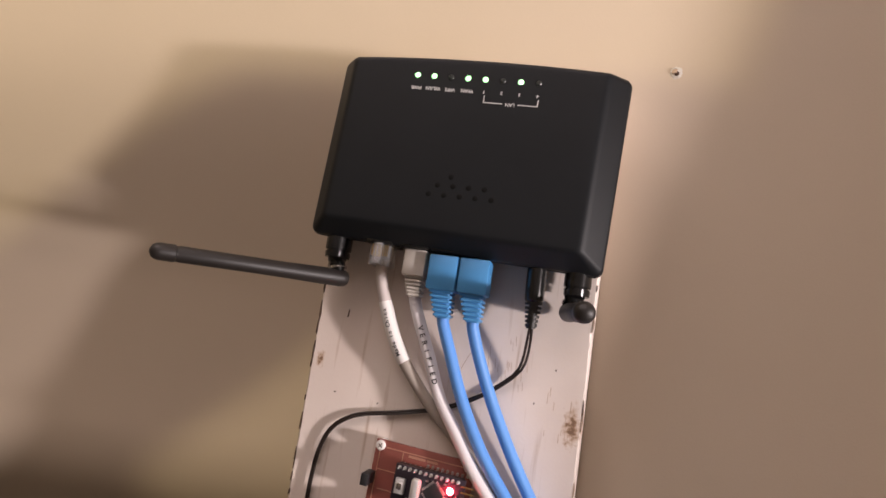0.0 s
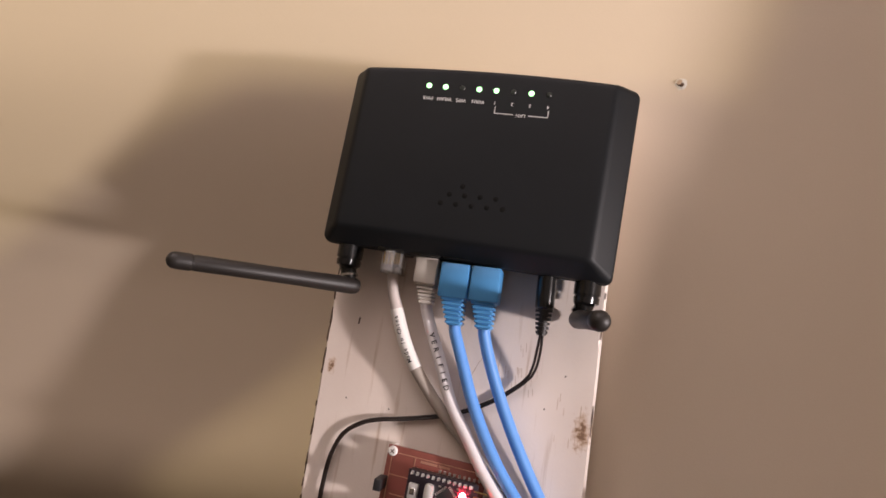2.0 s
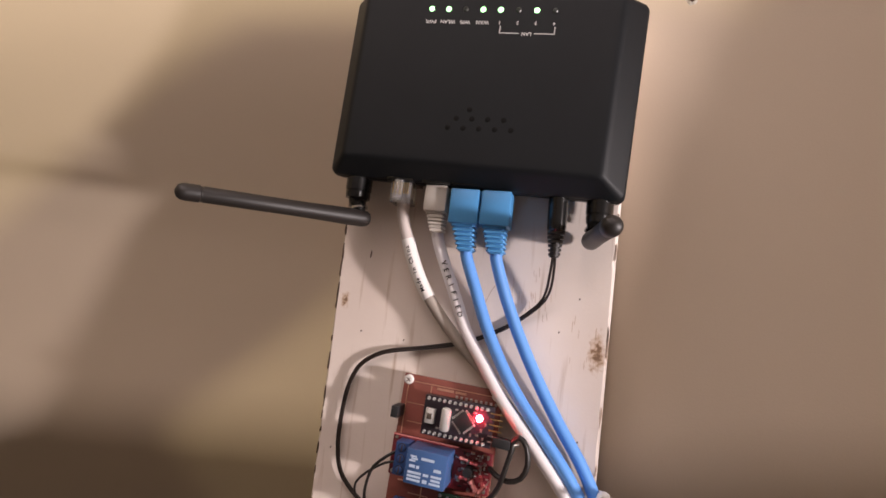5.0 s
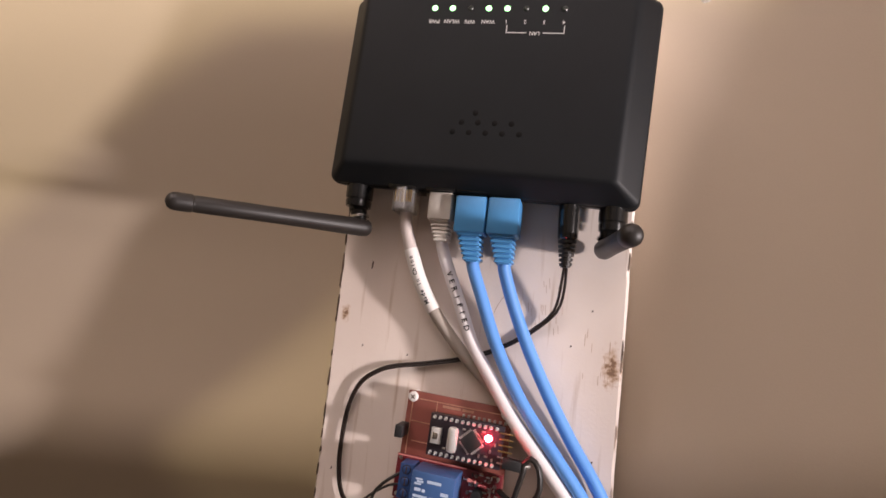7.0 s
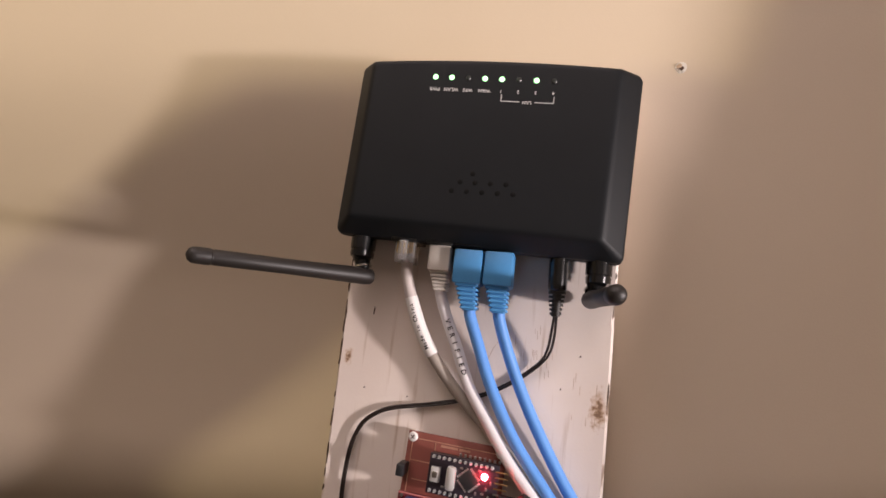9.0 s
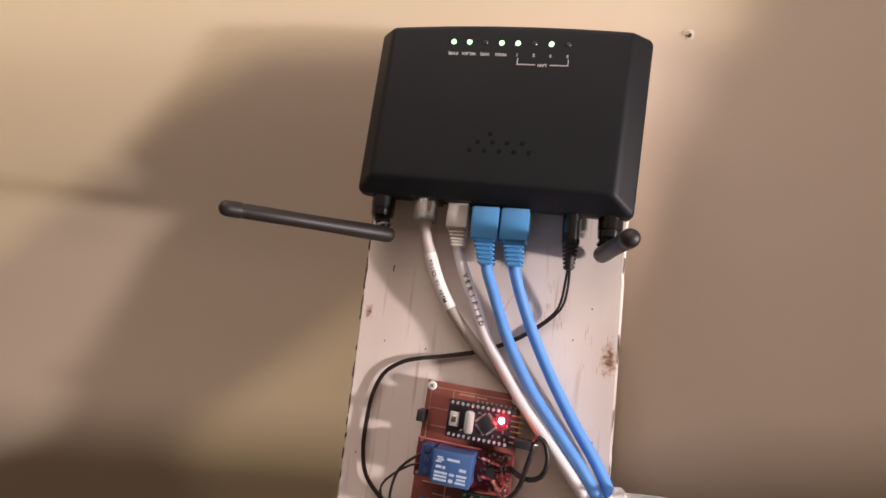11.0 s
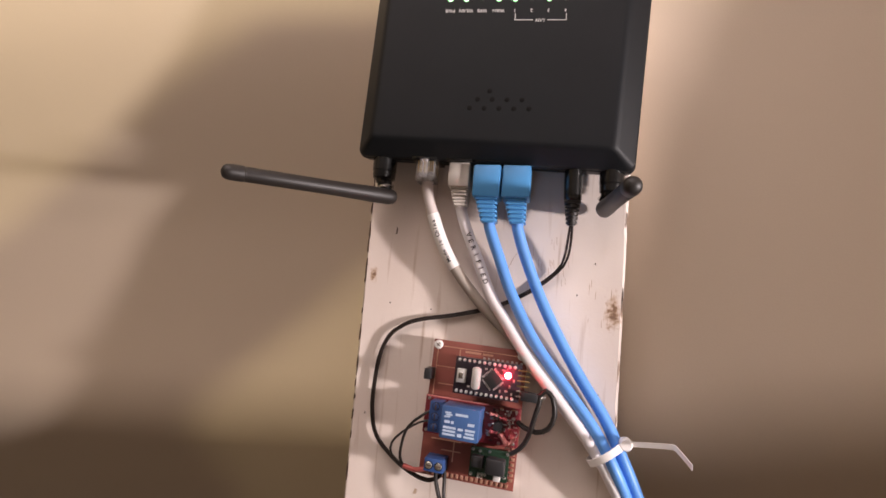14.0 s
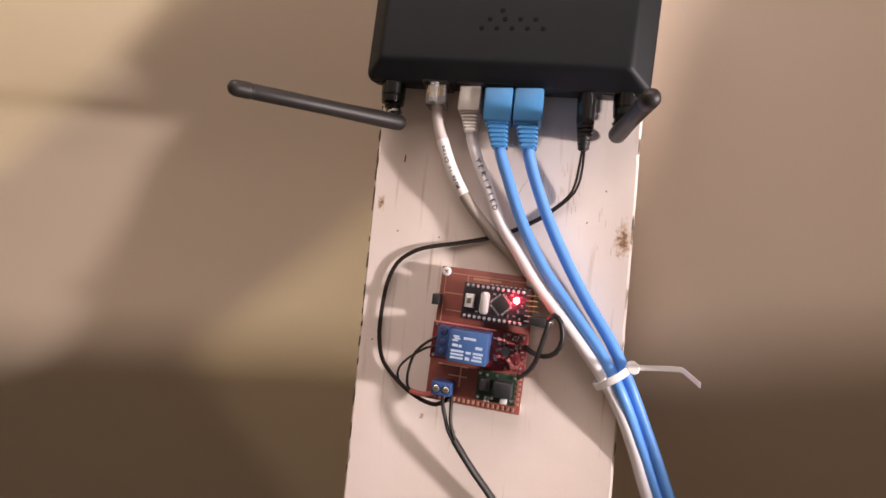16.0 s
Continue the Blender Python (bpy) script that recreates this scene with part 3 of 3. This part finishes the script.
def pbox(x0, x1, y0, y1, z0, z1, bevel=0.0):
    """A box given by plan extents about its middle, turned with the board."""
    c = P((x0 + x1) / 2, 0, (z0 + z1) / 2)
    hx, hz = (x1 - x0) / 2, (z1 - z0) / 2
    return box(c.x - hx, c.x + hx, y0 + 19, y1 + 19, c.z - hz, c.z + hz, bevel, m=PB, steps=2)


def prod(x, z, y0, y1, r, sides=12):
    return rod((x, y0, z), (x, y1, z), r, sides)


FACE = -24.6  # front of the board


def circuit_board():
    top = thing("circuit_board", (-2, -19, -102), "brown circuit board with blue relay, screwed to the plank", "circuit board")
    part("base", box(-24.6, 24.6, -5.6, -4.0, -34.6, 34.6, 0.2, m=PB), PCB, top)
    for sx, sz in ((-22, 32), (22, 32), (-22, -32), (22, -32)):
        q = PB @ Vector((sx, 0, sz))
        part("spacer", rod((q.x, -18.9, q.z), (q.x, -23, q.z), 2.4, 14), NYLON, top)
    for sx, sz in ((-22, 32), (22, 32)):
        q = PB @ Vector((sx, 0, sz))
        head = part("screw", lathe(((0, 2.4), (0.6, 2.4), (1, 1.7)), (q.x, FACE, q.z), (q.x, FACE - 1.3, q.z), 16), LABEL, top, "pale cross-head screw")
        for a in (40, 130):
            # a dark bar on the head stands in for the shaded slot
            part("slot", box(-1.2, 1.2, -0.1, 0.1, -0.22, 0.22, m=Matrix.Translation((q.x, FACE - 1.32, q.z)) @ Matrix.Rotation(radians(a), 4, "Y")), BARK, head)
    # copper tracks and pads
    for x0, x1, z0, z1 in ((-19, 20, 31.2, 31.7), (-22.3, -21.8, -2, 29.5), (-10.5, -10.0, 27, 31), (-22, -12, 20.8, 21.3), (-20, -11, 12, 12.5), (-23.5, 3, 4.6, 5.4), (-20, -4, -16, -15.4), (-8, -7.4, -26, -16), (4, 22, 3.2, 3.7), (9, 9.5, -8, 3), (14, 14.5, -8, 3), (-14, -4, -21, -20.4)):
        part("track", box(x0, x1, -5.72, -5.5, z0, z1, m=PB), COPPER, top)
    for k in range(17):
        part("pad", box(-19.6 + k * 2.54 - 0.75, -19.6 + k * 2.54 + 0.75, -5.95, -5.4, -33.6, -31.6, 0.15, m=PB), COPPER, top)
    for k in range(9):
        part("pad", box(21.8, 23.8, -5.95, -5.4, -29.5 + k * 2.54 - 0.75, -29.5 + k * 2.54 + 0.75, 0.15, m=PB), COPPER, top)
    for k in range(9):
        part("pad", box(2.2 + k * 2.4, 3.4 + k * 2.4, -6.0, -5.4, 27.2, 28.6, 0.15, m=PB), SOLDER, top)

    # microcontroller module on two pin rows
    mcu = part("microcontroller", box(-10.2, 23.0, -13.4, -11.8, 10.0, 28.2, 0.2, m=PB), MCU_PCB, top, "small dark microcontroller module with a red light on")
    for row in (11.4, 26.8):
        part("pin_strip", box(-9.6, 21.6, -11.8, -9.2, row - 1.25, row + 1.25, 0.2, m=PB), CHIP, mcu)
        for k in range(12):
            x = -8.3 + k * 2.54
            bm = lathe(((0, 0.95), (0.25, 0.7), (0.45, 0.4), (0.9, 0.38), (1, 0.25)), (x, -13.3, row), (x, -15.9, row), 10)
            lathe(((0, 0.35), (1, 0.35)), (x, -9.4, row), (x, -5.4, row), 6, bm)
            bm.transform(PB)
            part("solder_pin", bm, TIN, mcu)
    chip = spun(0, 0, 0, 45)
    part("processor", box(-3.6, 3.6, -14.6, -13.5, -3.6, 3.6, 0.15, m=PB @ Matrix.Translation((9.4, 0, 19.4)) @ chip), CHIP, mcu)
    legs = bmesh.new()
    for side in range(4):
        for k in range(8):
            box(3.6, 4.6, -14.0, -13.4, -2.95 + k * 0.84, -2.55 + k * 0.84, m=PB @ Matrix.Translation((9.4, 0, 19.4)) @ spun(0, 0, 0, 45 + 90 * side), bm=legs)
    part("chip_legs", legs, TIN, mcu)
    part("crystal", box(-2.3, 2.3, -17.0, -13.5, -5.6, 5.6, 1.6, m=PB @ Matrix.Translation((1.3, 0, 19.0))), TIN, mcu, "bright metal crystal can")
    part("reset_button", box(-8.6, -4.0, -15.4, -13.4, 15.8, 22.6, 0.3, m=PB), TIN, mcu)
    part("button_cap", box(-7.6, -5.2, -16.0, -15.2, 17.8, 20.8, 0.3, m=PB), CHROME, mcu)
    lit = bmesh.new()
    bmesh.ops.create_icosphere(lit, subdivisions=2, radius=1.55)
    lit.transform(PB @ Matrix.Translation((16.7, -14.1, 22.4)))
    part("red_light", lit, LED_RED, mcu, "glowing red light")
    for x, z, w, h in ((14.2, 24.6, 1.6, 0.8), (18.0, 17.0, 0.9, 1.5), (16.4, 14.6, 1.5, 0.8), (19.2, 13.6, 0.9, 1.3), (13.4, 14.2, 0.8, 1.5), (19.8, 20.0, 0.8, 1.4), (-2.4, 14.2, 1.4, 0.8), (5.6, 26.2 - 2.2, 1.4, 0.8)):
        part("surface_part", box(x - w / 2, x + w / 2, -14.0, -13.4, z - h / 2, z + h / 2, 0.1, m=PB), SOLDER, mcu)
    for k in range(6):
        z = 13.2 + k * 2.5
        part("header_pin", box(21.4, 27.4, -14.4, -13.8, z - 0.3, z + 0.3, 0.1, m=PB), GOLD if k > 1 else SOLDER, mcu)

    # red relay board on the brown one, with the relay and its print
    part("relay_board", box(-24.8, 24.2, -7.4, -6.2, -13.2, 6.0, 0.2, m=PB), RED_PCB, top, "dark red relay board")
    for sx in (-23.0, 22.4):
        for sz in (-11.5, 4.4):
            part("board_pin", _moved(rod((sx, -7.9, sz), (sx, -5.4, sz), 0.8, 8), PB), SOLDER, top)
    q = Matrix.Translation((-3.4, 0, -3.2))
    relay = part("relay", box(-9.7, 9.7, -19.6, -5.6, -7.9, 7.9, 0.7, m=PB @ q), RELAY, top, "blue plastic relay with pale print")
    for x0, x1, z0, z1 in ((-7.6, -4.6, 4.2, 5.0), (-7.0, -4.0, 3.2, 4.0), (-8.0, -5.0, 2.2, 3.0), (-2.4, 3.8, 3.6, 4.8), (-7.6, -4.8, -0.4, 0.9), (-4.3, -2.9, -0.5, 0.8), (4.0, 7.4, -0.4, 1.0), (-8.0, -1.6, -3.0, -1.9), (-8.0, -1.6, -4.6, -3.6), (-8.0, -1.6, -6.2, -5.2), (-0.6, 2.0, -3.2, -2.0), (-0.6, 1.6, -6.2, -4.6), (3.0, 8.0, -3.0, -1.9), (3.2, 7.6, -4.6, -3.6), (2.6, 7.8, -6.2, -5.2)):
        part("print_bar", box(x0, x1, -19.66, -19.5, z0, z1, m=PB @ q), PALE_PRINT, relay)

    def terminal(cx, cz, ways, turn, label):
        m = PB @ Matrix.Translation((cx, 0, cz)) @ spun(0, 0, 0, turn)
        block = part("screw_terminal", box(-2.54 * ways, 2.54 * ways, -14.5, -5.6, -3.6, 3.0, 0.4, m=m), TERM, top, label)
        for k in range(ways):
            x = (k - (ways - 1) / 2) * 5.08
            # solid dark pieces stand in for shade in wells, slots and mouths
            part("well", _moved(lathe(((0, 2.1), (1, 2.1)), (x, -14.2, -0.4), (x, -14.62, -0.4), 14), m), GLOSS if ways == 2 else MCU_PCB, block)
            part("terminal_screw", _moved(lathe(((0, 1.7), (0.7, 1.7), (1, 1.3)), (x, -14.3, -0.4), (x, -15.0, -0.4), 14), m), SOLDER if ways == 2 else TERM, block)
            part("screw_slot", _moved(box(x - 1.4, x + 1.4, -15.05, -14.9, -0.65, -0.15), m), BARK, block)
            part("wire_mouth", _moved(box(x - 1.7, x + 1.7, -10.5, -6.6, -3.75, -3.4, 0.1), m), GLOSS, block)
        return block

    terminal(-16.9, -3.0, 3, 90, "blue three-way screw terminal")
    terminal(-14.9, -26.2, 2, 0, "blue two-way screw terminal")

    # power module, standing over the board
    mod = part("power_module", box(-9.6, 9.6, -12.2, -10.8, -7.4, 7.4, 0.2, m=PB @ Matrix.Translation((12.0, 0, -21.6))), GREEN, top, "dark green power module")
    w = PB @ Matrix.Translation((12.0, 0, -21.6))
    part("coil", box(-1.0, 8.4, -17.5, -12.0, -3.4, 4.4, 1.0, m=w), CHIP, mod)
    part("capacitor", box(-8.4, -2.4, -16.0, -12.0, -1.6, 4.2, 0.8, m=w), CHIP, mod)
    for k, (x, z) in enumerate(((-8.4, -5.8), (-4.6, -5.2), (-3.0, -5.2), (-1.4, -5.2), (-4.6, -6.7), (-3.0, -6.7), (4.2, -5.4), (8.2, -5.0), (-8.6, 6.0), (8.6, 6.2), (-5.0, 5.6), (-0.2, 6.0))):
        part("solder_joint", _moved(lathe(((0, 0.9), (0.6, 0.7), (1, 0.3)), (x, -12.1, z), (x, -13.2, z), 10), w), SOLDER, mod)
    part("trimmer", box(3.0, 6.4, -15.0, -12.1, -6.6, -4.2, 0.3, m=w), LABEL, mod)
    for x, z in ((-8.6, 6.0), (8.6, 6.2), (-8.6, -6.2), (8.6, -6.2)):
        part("standoff_pin", _moved(rod((x, -10.9, z), (x, -5.4, z), 0.5, 8), w), SOLDER, mod)

    # small parts between module and relay
    def axial(x, z, a, length, r, mat, name="resistor"):
        m = PB @ Matrix.Translation((x, -9.4, z)) @ Matrix.Rotation(radians(a), 4, "Y")
        body = part(name, _moved(lathe(((0, r * 0.7), (0.06, r * 1.05), (0.22, r * 1.1), (0.3, r * 0.85), (0.7, r * 0.85), (0.78, r * 1.1), (0.94, r * 1.05), (1, r * 0.7)), (-length / 2, 0, 0), (length / 2, 0, 0), 12), m), mat, top)
        bm = tube([(-length / 2 - 2, 2.1, 0), (-length / 2 - 1.6, 0.2, 0), (-length / 2, 0, 0)], 0.28, 6, step=1)
        tube([(length / 2 + 2, 2.1, 0), (length / 2 + 1.6, 0.2, 0), (length / 2, 0, 0)], 0.28, 6, bm, step=1)
        part("lead", _moved(bm, m), SOLDER, body)

    axial(17.4, -9.2, 52, 6.4, 1.35, PINK)
    axial(12.2, -6.6, 0, 4.2, 0.9, RED)
    axial(16.2, 0.6, 8, 4.0, 0.8, RED, "diode")
    axial(20.8, -6.0, 75, 5.0, 0.9, RED)
    axial(11.2, 1.8, 5, 4.2, 0.8, PINK)
    axial(21.4, -10.0, -55, 5.6, 1.1, PINK)
    rnd = random.Random(21)
    for k in range(34):
        x, z = rnd.uniform(8.5, 23), rnd.uniform(-12.4, 5.2)
        w, h = rnd.choice(((1.5, 0.7), (0.7, 1.5), (0.8, 0.8), (1.9, 0.5)))
        part("surface_part", box(x - w / 2, x + w / 2, -8.0, -7.3, z - h / 2, z + h / 2, 0.12, m=PB), rnd.choice((SOLDER, SOLDER, RED, CHIP, COPPER)), top)
    part("board_edge", box(-24.8, 8.0, -7.55, -7.3, 5.4, 6.05, m=PB), PINK, top, "pale pink board edge")
    for x0, x1, z in ((-7.5, 1.0, 30.2), (1.8, 7.2, 30.2)):
        part("print_bar", box(x0, x1, -5.7, -5.5, z - 0.7, z + 0.4, m=PB), COPPER, top)
    part("transistor", _moved(lathe(((0, 2.3), (1, 2.2)), (0, 0, 0), (0, -4.5, 0), 14), PB @ Matrix.Translation((14.2, -7.3, -3.4))), CHIP, top)
    for x, z in ((10.4, 0.0), (13.0, -0.2), (18.6, 2.4), (19.2, -1.6), (12.6, 3.6), (17.0, -5.4), (21.2, 0.8), (9.6, -4.0), (22.0, -11.0), (15.0, -12.2)):
        part("solder_joint", _moved(lathe(((0, 1.0), (0.5, 0.8), (1, 0.3)), (x, -7.2, z), (x, -8.6, z), 10), PB), SOLDER, top)
    part("pin_socket", box(-25.8, -22.2, -14.0, -5.6, 14.6, 20.0, 0.3, m=PB), CHIP, top, "black two-pin socket")
    return top


def _moved(bm, m):
    bm.transform(m)
    return bm


circuit_board()


# ---- loose wiring round the board ----
def jumper():
    top = thing("jumper_lead", (26, -33, -58), "black jumper lead looping from the microcontroller to the board", "wire")
    m = spun(27.2, -33, -54.6, 4)
    part("connector", box(-4.6, 3.6, -1.6, 1.6, -2.2, 2.2, 0.3, m=m), CHIP, top)
    part("crimp", _moved(lathe(((0, 1.0), (0.5, 1.4), (1, 0.8)), (3.4, 0, 0.3), (7.4, 0, 1.0), 10), m), SOLDER, top, "bare shiny crimp")
    part("wire", tube([(31.6, -33.5, -53.5), (34.5, -34, -50.6), (38.0, -34, -54), (39.2, -33.5, -62), (36.6, -32.5, -68.5), (31, -31, -71.2), (25.2, -29, -70.2), (21.5, -26, -68.5)], 1.25, 10), RUBBER, top)
    part("wire", tube([(31.4, -33, -52.8), (31.8, -33.5, -56), (30.0, -33, -63.5), (27.2, -32, -74), (23.6, -31, -80), (19.2, -30, -83.4)], 1.2, 10), RUBBER, top)
    return top


jumper()


def relay_leads():
    top = thing("relay_lead", (-26, -29, -71), "thin dark wires from the relay terminal down to the power lead", "wire")
    part("wire", tube([(-23.4, -28, -68), (-27.8, -29, -71), (-34.0, -29, -77), (-37.4, -27, -86), (-38.6, -24.5, -94), (-36.5, -23.5, -98.5), (-30, -24, -100)], 0.75, 8), RUBBER, top)
    part("wire", tube([(-23.4, -28, -73), (-28.6, -28.5, -74.4), (-37.5, -28, -80.6), (-43.2, -26, -87), (-43.6, -24.5, -93), (-39.6, -24, -97.2)], 0.6, 8), RUBBER, top)
    part("sleeve", tube([(-36.4, -24, -98.4), (-30, -25.2, -99.2), (-23, -26.5, -97.6)], 1.35, 10), RED_WIRE, top, "dull red sleeve")
    return top


relay_leads()


def outgoing_lead():
    top = thing("outgoing_lead", (-15, -26, -100), "black two-core lead leaving the board downwards", "cable")
    part("wire", tube([(-18.0, -27, -96), (-17.2, -29, -101), (-15.0, -29.5, -108), (-12.6, -29, -115), (-8.6, -28.5, -121)], 1.05, 10), RUBBER, top)
    part("wire", tube([(-13.4, -27, -96), (-12.6, -29, -102), (-12.2, -30, -108), (-10.8, -29.5, -114), (-7.6, -28.5, -121)], 0.95, 10), RUBBER, top)
    part("sheath", tube([(-9.6, -28.7, -118.5), (-4.0, -28, -126), (1.4, -27, -133), (10.8, -25.5, -144), (24, -24, -160), (40, -23, -190), (50, -23, -220)], 1.9, 12), RUBBER, top)
    return top


outgoing_lead()


def cable_tie():
    top = thing("cable_tie", (66, -28, -77), "white nylon cable tie round the network cables", "cable tie")
    bm = bmesh.new()
    # strap: a flat loop round the bundle
    c, ax = Vector((65.2, -26.2, -77.2)), Vector((0.80, 0, 0.60))
    way = Vector((-0.60, 0, 0.80))
    n = 32
    rings = []
    for k in range(n):
        a = k * math.tau / n
        out = ax * math.cos(a) * 9.6 + Vector((0, 1, 0)) * math.sin(a) * 6.7
        rad = out.normalized()
        rings.append([bm.verts.new(c + out + rad * r + way * w) for r, w in ((0, -1.7), (0.9, -1.7), (0.9, 1.7), (0, 1.7))])
    for k in range(n):
        a, b = rings[k], rings[(k + 1) % n]
        for j in range(4):
            bm.faces.new((a[j], a[(j + 1) % 4], b[(j + 1) % 4], b[j]))
    part("strap", bm, NYLON, top)
    part("head", _moved(lathe(((0, 2.2), (0.12, 3.1), (0.8, 3.2), (1, 2.4)), (0, 2.2, 0), (0, -2.6, 0), 10), Matrix.Translation((73.2, -29.4, -71.6))), NYLON, top)
    tail = bmesh.new()
    pts = spline([(73, -29.5, -71.6), (82, -32, -70.2), (91, -34.6, -69.0), (93.4, -36, -69.0), (94.6, -42, -69.9), (95.9, -55, -71.2)], 1.5)
    rings = [[tail.verts.new(p + Vector((dx, dy, dz))) for dx, dy, dz in ((0, -0.5, -1.15), (0.4, 0.5, -1.15), (0.4, 0.5, 1.15), (0, -0.5, 1.15))] for p in pts]
    for a, b in zip(rings, rings[1:]):
        for j in range(4):
            tail.faces.new((a[j], a[(j + 1) % 4], b[(j + 1) % 4], b[j]))
    tail.faces.new(rings[0][::-1])
    tail.faces.new(rings[-1])
    part("tail", tail, NYLON, top)
    return top


cable_tie()


# ---- the broken wall plug ----
def wall_plug():
    top = thing("wall_plug", (95.2, 0, 171.4), "broken screw hole in the wall with chipped white plaster", "screw hole")
    rnd = random.Random(9)
    bm = bmesh.new()
    mid = bm.verts.new((95.2, -0.35, 171.2))
    n = 22
    inner = [bm.verts.new((95.2 + math.cos(k * math.tau / n) * (2.1 + rnd.uniform(-0.4, 0.4)), -0.5 - rnd.random() * 0.4, 171.2 + math.sin(k * math.tau / n) * (2.3 + rnd.uniform(-0.4, 0.5)))) for k in range(n)]
    outer = [bm.verts.new((95.4 + math.cos(k * math.tau / n) * (3.3 + rnd.uniform(-0.6, 0.9)), 0.3, 171.0 + math.sin(k * math.tau / n) * (3.6 + rnd.uniform(-0.7, 0.9)))) for k in range(n)]
    for k in range(n):
        bm.faces.new((mid, inner[k], inner[(k + 1) % n]))
        bm.faces.new((inner[k], outer[k], outer[(k + 1) % n], inner[(k + 1) % n]))
    part("plaster_rim", bm, PLASTER, top)
    part("screw", lathe(((0, 0.9), (0.8, 0.9), (0.85, 1.6), (1, 1.3)), (95.0, 0, 171.0), (94.2, -1.5, 171.6), 12), BARE, top, "small brown screw stub")
    # a solid dark disc stands in for the shaded inside
    part("hole", lathe(((0, 1.2), (1, 1.2)), (95.6, -0.4, 170.4), (95.6, -1.0, 170.4), 12), BARK, top)
    return top


wall_plug()
